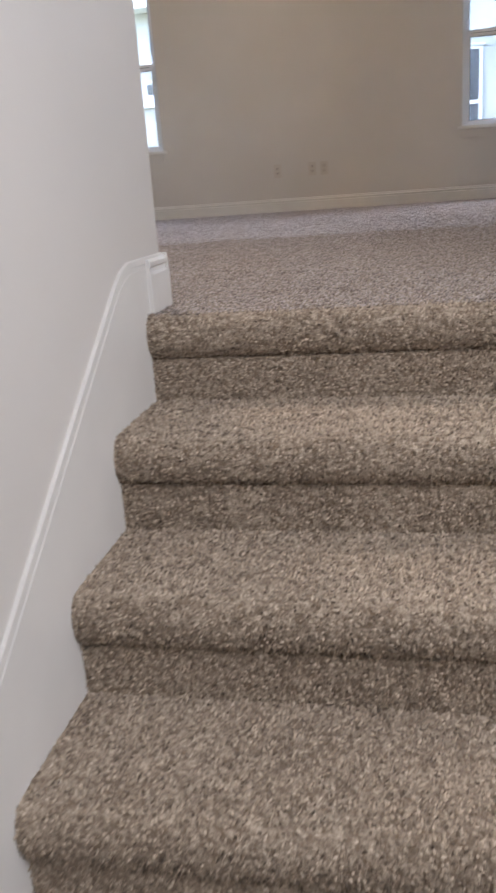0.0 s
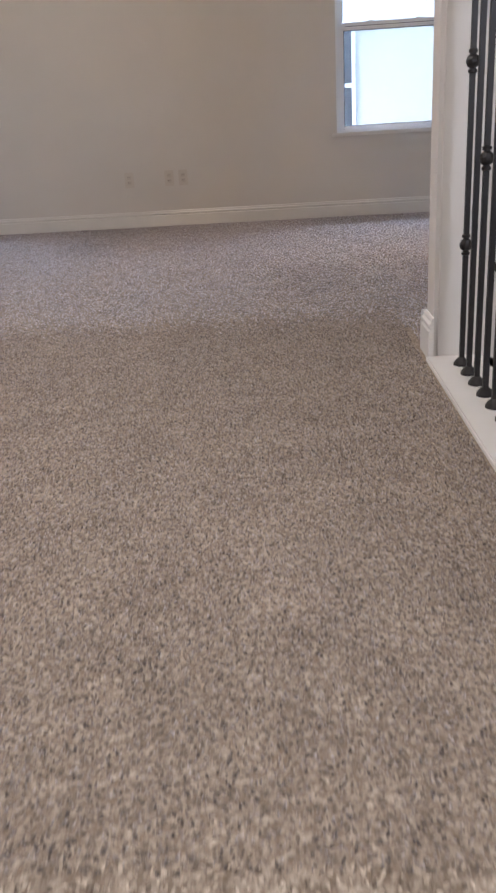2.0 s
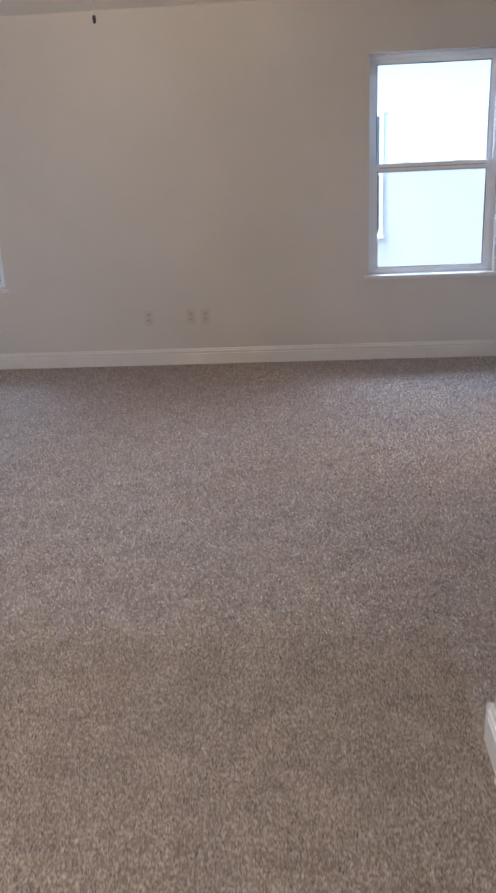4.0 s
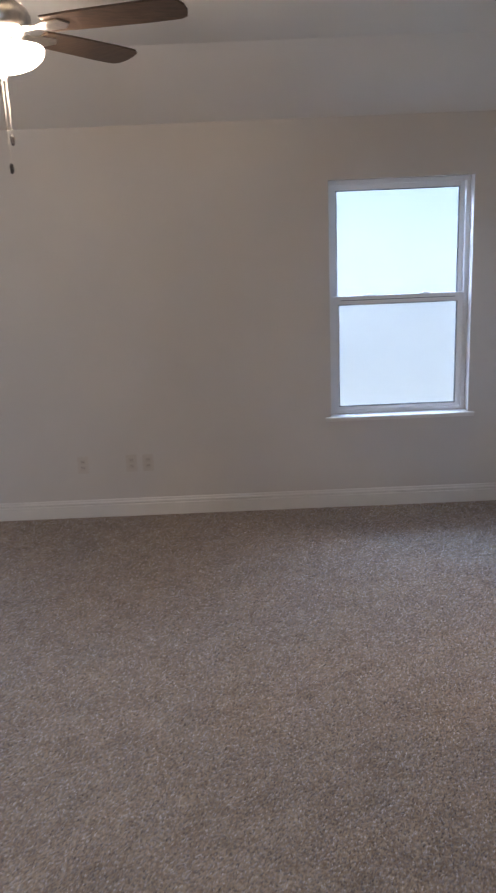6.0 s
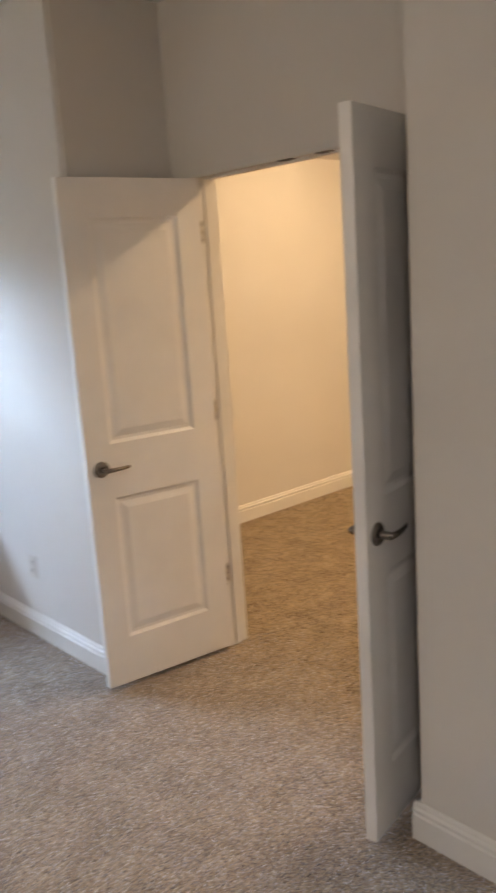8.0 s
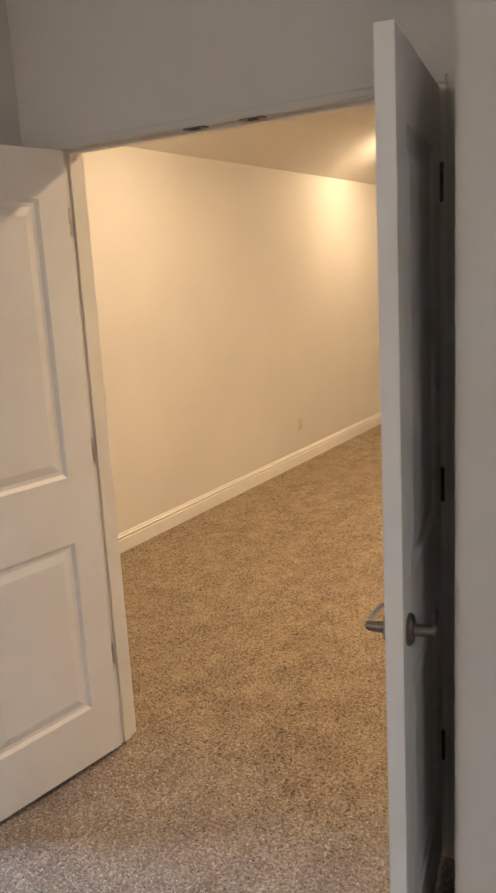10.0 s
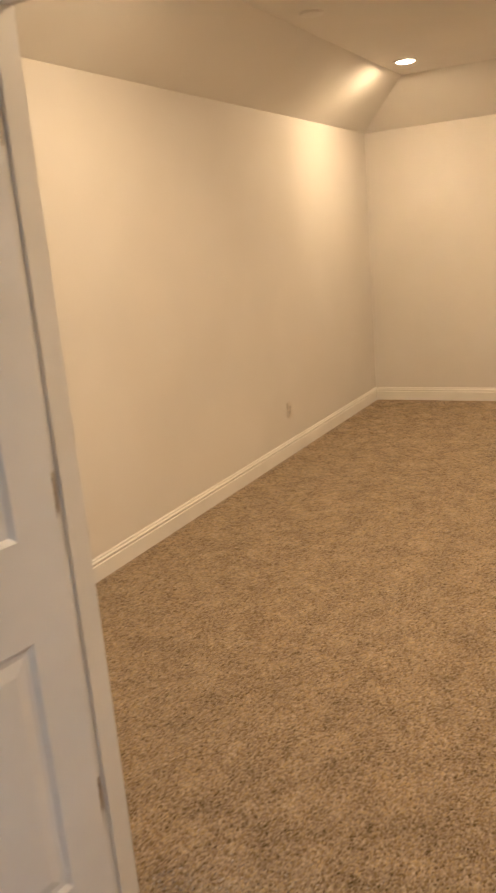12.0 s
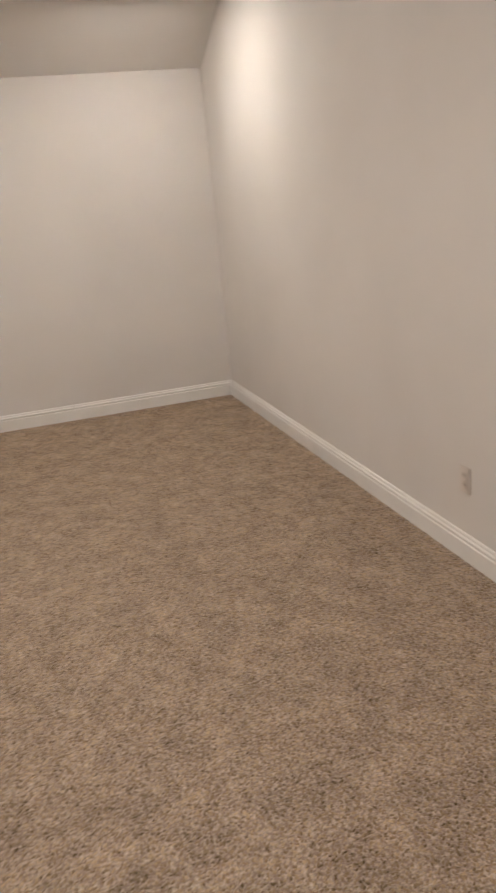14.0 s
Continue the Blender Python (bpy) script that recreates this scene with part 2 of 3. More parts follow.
structure("wall_south", boxes(((WEST, SOUTH - 0.12, -0.3), (-0.12, SOUTH, TOP))), M_WALL, "greige painted wall beside the stair head", "wall")
structure("wall_stair", boxes(((-0.12, -7.0, BASE_Z), (0.0, SOUTH, TOP))), M_WALL, "pale painted wall along the carpeted stairs", "wall")
structure("wall_east", boxes(((EAST, ALC_N, -0.3), (DOORWALL + 0.05, NORTH + 0.05, TOP))), M_WALL, "pale painted wall beside the door alcove", "wall", bevel=0.012)
# wall with the double door opening
structure("wall_door", boxes(
    ((DOORWALL, JAMB_N, -0.3), (DOORWALL + 0.11, NORTH + 0.16, TOP)),
    ((DOORWALL, JAMB_S, HEAD), (DOORWALL + 0.11, JAMB_N, TOP)),
    ((DOORWALL, MED_S - 0.12, -0.3), (DOORWALL + 0.11, JAMB_S, TOP)),
), M_WALL, "painted wall with a wide double-door opening", "wall")
structure("wall_east_south", boxes(((EAST_S, STUB_Y + 0.02, -0.3), (DOORWALL + 0.05, ALC_S, TOP))), M_WALL, "greige painted wall south of the double door", "wall", bevel=0.012)
structure("wall_stub", boxes(((0.99, STUB_Y, BASE_Z), (EAST_S + 0.05, STUB_Y + 0.13, TOP))), M_WALL, "pale painted wall end beside the railing", "wall", bevel=0.012)
structure("wall_stairwell_east", boxes(((EAST_S, -7.0, BASE_Z), (EAST_S + 0.12, -3.4, TOP)), ((EAST_S, -1.0, BASE_Z), (EAST_S + 0.12, STUB_Y, TOP)), ((EAST_S, -3.4, BASE_Z), (EAST_S + 0.12, -1.0, 1.15)), ((EAST_S, -3.4, 2.55), (EAST_S + 0.12, -1.0, TOP))), M_WALL, "pale stairwell wall with a high window opening", "wall")
structure("wall_stairwell_south", boxes(((-0.12, -7.12, BASE_Z), (EAST_S + 0.12, -7.0, TOP))), M_WALL, "pale stairwell wall", "wall")
structure("lower_floor", boxes(((-0.12, -7.0, BASE_Z - 0.2), (EAST_S + 0.12, STUB_Y + 0.13, BASE_Z))), M_CARPET, "carpeted lower hall floor", "floor")
# media room
structure("wall_media_north", boxes(((DOORWALL + 0.11, MED_N, -0.3), (MED_E, MED_N + 0.12, TOP))), M_WALL, "plain painted wall of the media room", "wall")
structure("wall_media_east", boxes(((MED_E, MED_S - 0.12, -0.3), (MED_E + 0.12, MED_N + 0.12, TOP))), M_WALL, "plain painted wall of the media room", "wall")
structure("wall_media_south", boxes(((DOORWALL + 0.11, MED_S - 0.12, -0.3), (MED_E, MED_S, TOP))), M_WALL, "plain painted wall of the media room", "wall")

# ceilings: a sloped strip over the window wall, then flat
FLAT, EAVE, FOLD = 2.745, 2.43, 5.57
cl = bmesh.new()
add_prism(cl, [(-7.0, FLAT), (FOLD, FLAT), (NORTH, EAVE), (NORTH, TOP + 0.1), (-7.0, TOP + 0.1)], WEST, DOORWALL)
structure("ceiling", cl, M_CEIL, "painted ceiling sloping down to the window wall", "ceiling")
MFLAT, MEAVE, MFX, MFY = 2.745, 2.42, 8.22, 5.58
cm = bmesh.new()
x0 = DOORWALL + 0.11
c = {n: cm.verts.new(p) for n, p in dict(a=(x0, MED_S, MFLAT), b=(MFX, MED_S, MFLAT), c=(MFX, MFY, MFLAT), d=(x0, MFY, MFLAT), e=(MED_E, MED_S, MEAVE), f=(MED_E, MED_N, MEAVE), g=(x0, MED_N, MEAVE),
     ta=(x0, MED_S, TOP + 0.1), tb=(MED_E, MED_S, TOP + 0.1), tc=(MED_E, MED_N, TOP + 0.1), td=(x0, MED_N, TOP + 0.1)).items()}
for names in ("abcd", "befc", "dcfg"):
    cm.faces.new([c[n] for n in names])
cm.faces.new([c[n] for n in ("ta", "tb", "tc", "td")])
structure("ceiling_media", cm, M_CEIL, "painted ceiling with sloped edges over the media room", "ceiling")

# roof slab over everything keeps daylight out
structure("roof", boxes(((WEST - 0.16, -7.12, TOP + 0.1), (MED_E + 0.12, MED_N + 0.3, TOP + 0.25))), M_ROOF, "dark roof deck above the rooms", "roof")


def baseboard(p, q, side, name="baseboard"):
    """A moulded board from p to q along a wall; side: the way out of the wall."""
    p, q, s = Vector((*p, 0)), Vector((*q, 0)), Vector((*side, 0))
    prof = [(0, 0), (0.015, 0), (0.015, 0.080), (0.0105, 0.084), (0.0105, 0.089), (0.0145, 0.093), (0.0145, 0.100), (0.0085, 0.106), (0.0075, 0.114), (0.004, 0.120), (0, 0.12)]
    bm = bmesh.new()
    ends = [[bm.verts.new(o + s * d + Vector((0, 0, h))) for d, h in prof] for o in (p, q)]
    bm.faces.new(ends[0]), bm.faces.new(ends[1][::-1])
    for i in range(len(prof)):
        j = (i + 1) % len(prof)
        bm.faces.new((ends[0][i], ends[1][i], ends[1][j], ends[0][j]))
    return structure(name, bm, M_TRIM, "white moulded baseboard along the wall", "baseboard")


baseboard((WEST, NORTH), (EAST, NORTH), (0, -1))
baseboard((WEST, SOUTH), (WEST, NORTH - 0.015), (1, 0))
baseboard((WEST + 0.015, SOUTH), (0.016, SOUTH), (0, 1))
baseboard((EAST, ALC_N - 0.015), (EAST, NORTH - 0.015), (-1, 0))
baseboard((EAST, ALC_N), (DOORWALL, ALC_N), (0, -1))
baseboard((EAST_S, STUB_Y + 0.13), (EAST_S, ALC_S + 0.015), (-1, 0))
baseboard((EAST_S, ALC_S), (DOORWALL, ALC_S), (0, 1))
baseboard((0.975, STUB_Y + 0.13), (EAST_S - 0.015, STUB_Y + 0.13), (0, 1))
baseboard((0.99, STUB_Y), (0.99, STUB_Y + 0.13), (-1, 0))
baseboard((DOORWALL + 0.11, MED_N), (MED_E, MED_N), (0, -1))
baseboard((MED_E, MED_S), (MED_E, MED_N - 0.015), (-1, 0))
baseboard((DOORWALL + 0.11, MED_S), (MED_E - 0.015, MED_S), (0, 1))
baseboard((DOORWALL + 0.11, JAMB_N + 0.02), (DOORWALL + 0.11, MED_N - 0.015), (1, 0))
baseboard((DOORWALL + 0.11, MED_S + 0.015), (DOORWALL + 0.11, JAMB_S - 0.02), (1, 0))

# ---- stairs ----
stairs = thing("stairs", "carpeted stairs with rounded bullnose treads", "stairs", kind="structure")
nose = [(0.032 - 0.030 * math.sin(a), -0.045 + 0.045 * math.cos(a)) for a in [math.pi * i / 8 for i in range(9)]]
profile = [(RUN + 0.03, 0.0), (0.10, 0.0), (0.06, 0.001)] + nose + [(0.027, -0.091), (0.024, -0.094), (0.022, -RISE), (RUN + 0.03, -RISE)]
step_mesh = None
for k in (1, 0, *range(2, 16)):
    if step_mesh is None:
        sb = bmesh.new()
        add_prism(sb, profile, 0.0, STAIR_W)
        step = part("step", sb, M_CARPET, stairs)
        step_mesh = step.data
        step.location = (0.0, -RUN, -RISE)
        continue
    if k == 0:
        sb = bmesh.new()
        add_prism(sb, [(min(y, 0.0318), z) for y, z in profile if y < 0.05] + [(0.0318, -RISE)], 0.0, STAIR_W)
        step = part("step", sb, M_CARPET, stairs)
    else:
        step = new("step", step_mesh)
        step.parent = stairs
    step.location = (0.0, -k * RUN, -k * RISE)

# skirt board along the stair wall with a moulded cap, and the baseboard's end at its head
slope = RISE / RUN
SK_Y, SK_Z = -0.125, 0.085      # where the level head turns into the slope


def skirt_top(drop):
    return [(SOUTH - 0.002, SK_Z + 0.035 - drop), (SK_Y + 0.06, SK_Z + 0.035 - drop), (SK_Y + 0.015, SK_Z + 0.022 - drop), (SK_Y - 0.02, SK_Z - drop), (-4.2, SK_Z - drop + (SK_Y - 0.02 + 4.2) * -slope)]


sk = bmesh.new()
add_prism(sk, skirt_top(0.03) + [(-4.2, -0.45 - 4.23 * slope - 0.3), (0.03, -0.45), (0.03, 0.0), (SOUTH - 0.002, 0.0)], 0.0, 0.006)
structure("stair_skirt", sk, M_TRIM, "white skirt board climbing beside the stairs", "trim", bevel=0.0012)
for lo, hi, depth in ((0.032, 0.022, 0.0078), (0.022, 0.012, 0.0063), (0.012, 0.0, 0.0074)):
    cap = bmesh.new()
    add_prism(cap, skirt_top(hi) + skirt_top(lo)[::-1], 0.0, depth)
    structure("trim_cap", cap, M_TRIM, "white moulded cap on the stair skirt board", "trim", bevel=0.0018)
hb = bmesh.new()
prof = [(0.004, 0.0), (0.016, 0.0), (0.016, 0.082), (0.0135, 0.088), (0.0135, 0.096), (0.0165, 0.100), (0.0165, 0.108), (0.012, 0.114), (0.004, 0.114)]
add_prism(hb, prof, 0.045, SOUTH, axis=1)
structure("trim_head", hb, M_TRIM, "white moulded baseboard end at the stair head", "trim")

# ---- railing on a white curb ----
curb = bmesh.new()
add_box(curb, (0.968, 0.03, -0.30), (1.125, STUB_Y, 0.012))
structure("trim_curb", curb, M_TRIM, "white painted curb under the iron balusters", "trim", bevel=0.004)
structure("wall_stair_side", boxes(((STAIR_W, -4.3, BASE_Z), (STAIR_W + 0.1, 0.03, -0.30))), M_WALL, "pale wall under the stairs' open side", "wall")


def iron_ball(bm, z, r=0.0165):
    for dz, rr in ((-0.022, 0.011), (0.022, 0.011)):
        add_lathe(bm, [(0.006, z + dz - 0.006), (rr, z + dz - 0.003), (rr, z + dz + 0.003), (0.006, z + dz + 0.006)], 10)
    add_lathe(bm, [(0.006, z - 0.016), (r * 0.8, z - 0.011), (r, z - 0.003), (r, z + 0.003), (r * 0.8, z + 0.011), (0.006, z + 0.016)], 10)


def baluster(kind):
    ob = thing("baluster", "black wrought-iron baluster on the white curb", "baluster", "railing balusters")
    bm = bmesh.new()
    add_box(bm, (-0.0065, -0.0065, 0.0), (0.0065, 0.0065, 0.93))
    part("bar", bm, M_IRON, ob, bevel=0.001)
    bm = bmesh.new()
    add_lathe(bm, [(0.021, 0.0), (0.021, 0.006), (0.016, 0.014), (0.010, 0.020), (0.0075, 0.022)], 12)
    part("shoe", bm, M_IRON, ob, smooth=False)
    for z in {"double": (0.32, 0.75), "single": (0.535,), "plain": ()}[kind]:
        bm = bmesh.new()
        iron_ball(bm, z)
        part("knuckle", bm, M_IRON, ob)
    return ob


masters = {}
for i in range(17):
    kind = ("double", "plain", "single", "plain")[i % 4]
    m = pose(1.047, 1.635 - 0.0925 * i, 0.012)
    if kind in masters:
        copy_thing(masters[kind], m)
    else:
        masters[kind] = baluster(kind)
        masters[kind].matrix_world = m
rail = thing("handrail", "dark stained wooden handrail over iron balusters", "handrail")
rb = bmesh.new()
add_prism(rb, [(-0.03, 0.0), (0.03, 0.0), (0.034, 0.022), (0.028, 0.045), (0.012, 0.056), (-0.012, 0.056), (-0.028, 0.045), (-0.034, 0.022)], 0.05, STUB_Y, axis=1)
r = part("rail", rb, M_WALNUT, rail, bevel=0.002)
rail.location = (1.047, 0.0, 0.942)

# ---- windows ----


def window(name, a, b):
    w = thing(name, "white vinyl single-hung window with a screen over its lower sash", "window", kind="structure", m=pose(a, NORTH, W_LO))
    W, H = b - a, W_HI - W_LO
    mid = H * 0.5

    def bar(nm, lo, hi, label="", bev=0.003, material=M_VINYL):
        return part(nm, boxes((lo, hi)), material, w, label, bevel=bev)
    bar("sill", (-0.035, -0.035, -0.022), (W + 0.035, -0.002, 0.003), "white projecting window stool", 0.004, M_TRIM)
    bar("sill_inner", (0.002, -0.002, -0.004), (W - 0.002, 0.075, 0.003), "", 0.0, M_TRIM)
    bar("apron", (-0.01, -0.016, -0.095), (W + 0.01, -0.001, -0.022), "white apron board under the stool", 0.004, M_WALL)
    for nm, x0, x1 in (("jamb", 0.001, 0.028), ("jamb", W - 0.028, W - 0.001)):
        bar(nm, (x0, 0.075, 0.003), (x1, 0.150, H - 0.001))
    bar("head", (0.028, 0.075, H - 0.03), (W - 0.028, 0.150, H - 0.001))
    bar("frame_sill", (0.028, 0.075, 0.003), (W - 0.028, 0.150, 0.025))
    for nm, z0, z1, y0, y1, side, low, high in (("lower_sash", 0.025, mid + 0.030, 0.080, 0.108, 0.036, 0.022, 0.052), ("upper_sash", mid - 0.018, H - 0.03, 0.112, 0.140, 0.030, 0.034, 0.030)):
        xa, xb, za, zb, ym = 0.028 + side, W - 0.028 - side, z0 + low, z1 - high, (y0 + y1) / 2
        s = part(nm, boxes(
            ((0.028, y0, z0), (xa, y1, z1)), ((xb, y0, z0), (W - 0.028, y1, z1)),
            ((xa, y0, z0), (xb, y1, za)), ((xa, y0, zb), (xb, y1, z1))), M_VINYL, w, bevel=0.003)
        g = 0.006
        part("gasket", boxes(
            ((xa - 0.001, ym - 0.009, za), (xa + g, ym + 0.003, zb)), ((xb - g, ym - 0.009, za), (xb + 0.001, ym + 0.003, zb)),
            ((xa + g, ym - 0.009, za - 0.001), (xb - g, ym + 0.003, za + g)), ((xa + g, ym - 0.009, zb - g), (xb - g, ym + 0.003, zb + 0.001))), M_GASKET, s, "grey glazing gasket")
        pane = part("pane", boxes(((xa + g, ym - 0.002, za + g), (xb - g, ym + 0.002, zb - g))), M_GLASS, s)
        pane.visible_shadow = False
    part("rail_groove", boxes(((0.08, 0.0786, mid + 0.002), (W - 0.08, 0.0802, mid + 0.006))), M_GASKET, w, "dark groove along the meeting rail")
    sc = part("screen", boxes(((0.03, 0.143, 0.027), (W - 0.03, 0.144, mid))), M_SCREEN, w, "grey insect screen")
    for x in (W * 0.3, W * 0.7):
        part("sash_lock", boxes(((x - 0.02, 0.085, mid + 0.030), (x + 0.02, 0.105, mid + 0.040))), M_VINYL, w, bevel=0.003)
    return w


for i, (a, b) in enumerate(WINDOWS):
    window(f"window_{i + 1}", a, b)

# ---- doors ----
frame_ob = thing("door_frame", "white painted jambs of the double door", "door frame", kind="structure")
for y0, y1 in ((JAMB_N - 0.022, JAMB_N), (JAMB_S, JAMB_S + 0.022)):
    part("jamb", boxes(((DOORWALL - 0.004, y0, 0.0), (DOORWALL + 0.114, y1, HEAD - 0.022))), M_TRIM, frame_ob, bevel=0.002)
part("head", boxes(((DOORWALL - 0.002, JAMB_S, HEAD - 0.022), (DOORWALL + 0.114, JAMB_N, HEAD))), M_WALL, frame_ob, bevel=0.004)
for z in (0.357, 1.102, 1.842):
    h = part("hinge_leaf", boxes(((DOORWALL - 0.001, JAMB_N - 0.0245, z - 0.045), (DOORWALL + 0.030, JAMB_N - 0.0215, z + 0.045))), M_NICKEL, frame_ob, "satin metal hinge leaf let into the jamb", bevel=0.0008)
    for dz in (-0.03, 0.0, 0.03):
        bm = bmesh.new()
        add_lathe(bm, [(0.0035, -0.0255), (0.0035, -0.0244)], 8, (DOORWALL + 0.017, JAMB_N, z + dz), "y")
        part("screw", bm, M_BRONZE, h)
for y0, y1 in ((JAMB_N - 0.030, JAMB_N - 0.022), (JAMB_S + 0.022, JAMB_S + 0.030)):
    part("stop", boxes(((DOORWALL + 0.038, y0, 0.0), (DOORWALL + 0.075, y1, HEAD - 0.022))), M_TRIM, frame_ob, bevel=0.002)
part("head_stop", boxes(((DOORWALL + 0.038, JAMB_S + 0.030, HEAD - 0.030), (DOORWALL + 0.075, JAMB_N - 0.030, HEAD - 0.022))), M_TRIM, frame_ob, bevel=0.002)
for y in (4.055, 4.24):
    s = part("strike_plate", boxes(((DOORWALL + 0.004, y - 0.036, HEAD - 0.0255), (DOORWALL + 0.032, y + 0.036, HEAD - 0.0215))), M_BRONZE, frame_ob, "dark metal ball-catch strike", bevel=0.001)
    part("catch_hole", boxes(((DOORWALL + 0.011, y - 0.014, HEAD - 0.027), (DOORWALL + 0.025, y + 0.014, HEAD - 0.0254))), M_SLOT, s)

LEAF_H, LEAF_T = 2.03, 0.035


def leaf_mesh(LEAF_W):
    bm = bmesh.new()
    xs, zs = [0, 0.108, LEAF_W - 0.108, LEAF_W], [0, 0.20, 0.80, 1.02, 1.885, LEAF_H]
    loops = [(0.0, 0.0), (0.012, 0.009), (0.024, 0.010), (0.052, 0.003)]
    for face, way in ((0.0, 1), (LEAF_T, -1)):
        for i in range(3):
            for j in range(5):
                if i == 1 and j in (1, 3):
                    x0, x1, z0, z1 = xs[1], xs[2], zs[j], zs[j + 1]
                    rings = [[bm.verts.new(p) for p in ((x0 + d, face + way * e, z0 + d), (x1 - d, face + way * e, z0 + d), (x1 - d, face + way * e, z1 - d), (x0 + d, face + way * e, z1 - d))] for d, e in loops]
                    for a, b in zip(rings, rings[1:]):
                        for k in range(4):
                            bm.faces.new((a[k], a[(k + 1) % 4], b[(k + 1) % 4], b[k]))
                    bm.faces.new(rings[-1])
                else:
                    bm.faces.new([bm.verts.new((x, face, z)) for x, z in ((xs[i], zs[j]), (xs[i + 1], zs[j]), (xs[i + 1], zs[j + 1]), (xs[i], zs[j + 1]))])
    for p in (((0, 0), (0, LEAF_T)), ((LEAF_W, LEAF_T), (LEAF_W, 0))):
        bm.faces.new([bm.verts.new((p[k][0], p[k][1], z)) for k, z in ((0, 0), (1, 0), (1, LEAF_H), (0, LEAF_H))])
    for z in (0, LEAF_H):
        bm.faces.new([bm.verts.new(p) for p in ((0, 0, z), (LEAF_W, 0, z), (LEAF_W, LEAF_T, z), (0, LEAF_T, z))])
    bmesh.ops.remove_doubles(bm, verts=bm.verts[:], dist=0.0002)
    return bm


def lever(parent, side, LEAF_W):
    """A lever set on one face; side -1: the y=0 face, 1: the other."""
    y0 = 0.0 if side < 0 else LEAF_T
    h = new("handle")
    h.parent = parent
    bm = bmesh.new()
    add_lathe(bm, [(0.033, 0.0), (0.033, side * 0.005), (0.027, side * 0.011), (0.013, side * 0.013), (0.011, side * 0.045)], 24, (LEAF_W - 0.06, y0, 0.925), "y")
    part("rosette", bm, M_BRONZE, h, smooth=False)
    bm = bmesh.new()
    pts = [(-0.008, 0.0, 0.007), (0.0, 0.001, 0.0105), (0.03, 0.003, 0.009), (0.06, 0.002, 0.0078), (0.095, -0.004, 0.0068), (0.106, -0.008, 0.0062), (0.111, -0.010, 0.003)]
    rings = []
    for dx, bow, r in pts:
        ring = []
        for i in range(10):
            a = 2 * math.pi * i / 10
            ring.append(bm.verts.new((LEAF_W - 0.06 - dx, y0 + side * (0.045 + bow) + 0.7 * r * math.cos(a), 0.925 + r * math.sin(a) - 0.05 * bow)))
        rings.append(ring)
    for a, b in zip(rings, rings[1:]):
        for i in range(10):
            bm.faces.new((a[i], a[(i + 1) % 10], b[(i + 1) % 10], b[i]))
    bm.faces.new(rings[0][::-1]), bm.faces.new(rings[-1])
    part("lever", bm, M_BRONZE, h, smooth=True)
    return h


def door_leaf(name, hinge, turn, mirror, LEAF_W):
    """x runs from the hinge to the free edge; the barrel of the hinges stands on the y=0 face or, mirrored, on the other."""
    d = thing(name, "white two-panel door leaf standing open into the alcove", "door", "double door leaves", kind="structure", m=pose(hinge[0], hinge[1], 0.022, 0, 0, turn))
    part("panel_leaf", leaf_mesh(LEAF_W), M_DOOR, d)
    for side in (-1, 1):
        lever(d, side, LEAF_W)
    for z in (0.335, 1.08, 1.82):
        bm = bmesh.new()
        y = LEAF_T + 0.004 if mirror else -0.004
        add_lathe(bm, [(0.008, z - 0.045), (0.008, z - 0.016), (0.0068, z - 0.015), (0.008, z - 0.014), (0.008, z + 0.014), (0.0068, z + 0.015), (0.008, z + 0.016), (0.008, z + 0.045)], 10, (-0.004, y, 0))
        add_box(bm, (-0.0025, 0.002, z - 0.045), (-0.0003, LEAF_T - 0.002, z + 0.045))
        part("hinge", bm, M_BRONZE, d)
    return d


door_leaf("door_1", (2.700, 4.753, 0), 171.8, False, 0.603)
door_leaf("door_2", (2.693, 3.574, 0), 191.0, True, 0.597)

# ---- outlets ----


def outlet(m, label="almond wall outlet plate above the baseboard", name="wall_outlet"):
    """Faces -y at its own origin."""
    ob = thing(name, label, "outlet", "wall outlets", m=m)
    part("plate", boxes(((-0.036, -0.006, -0.058), (0.036, 0.0, 0.058))), M_PLATE, ob, bevel=0.0025)
    for z in (-0.02, 0.02):
        s = part("socket", boxes(((-0.0165, -0.0085, z - 0.0145), (0.0165, -0.0058, z + 0.0145))), M_SOCKET, ob, bevel=0.002)
        for x in (-0.0065, 0.0065):
            part("slot", boxes(((x - 0.001, -0.0090, z - 0.002), (x + 0.001, -0.0084, z + 0.007))), M_SLOT, s)
    bm = bmesh.new()
    add_lathe(bm, [(0.003, -0.0058), (0.003, -0.0072)], 10, axis="y")
    part("screw", bm, M_PLATE, ob)
    return ob


first = outlet(pose(-0.645, NORTH, 0.362))
for m in (pose(-0.328, NORTH, 0.362), pose(-0.218, NORTH, 0.362), pose(EAST, 5.546, 0.363, 0, 0, -90), pose(6.81, MED_N, 0.341), pose(MED_E, 4.786, 0.356, 0, 0, -90), pose(5.386, MED_S, 0.358, 0, 0, 180)):
    copy_thing(first, m)

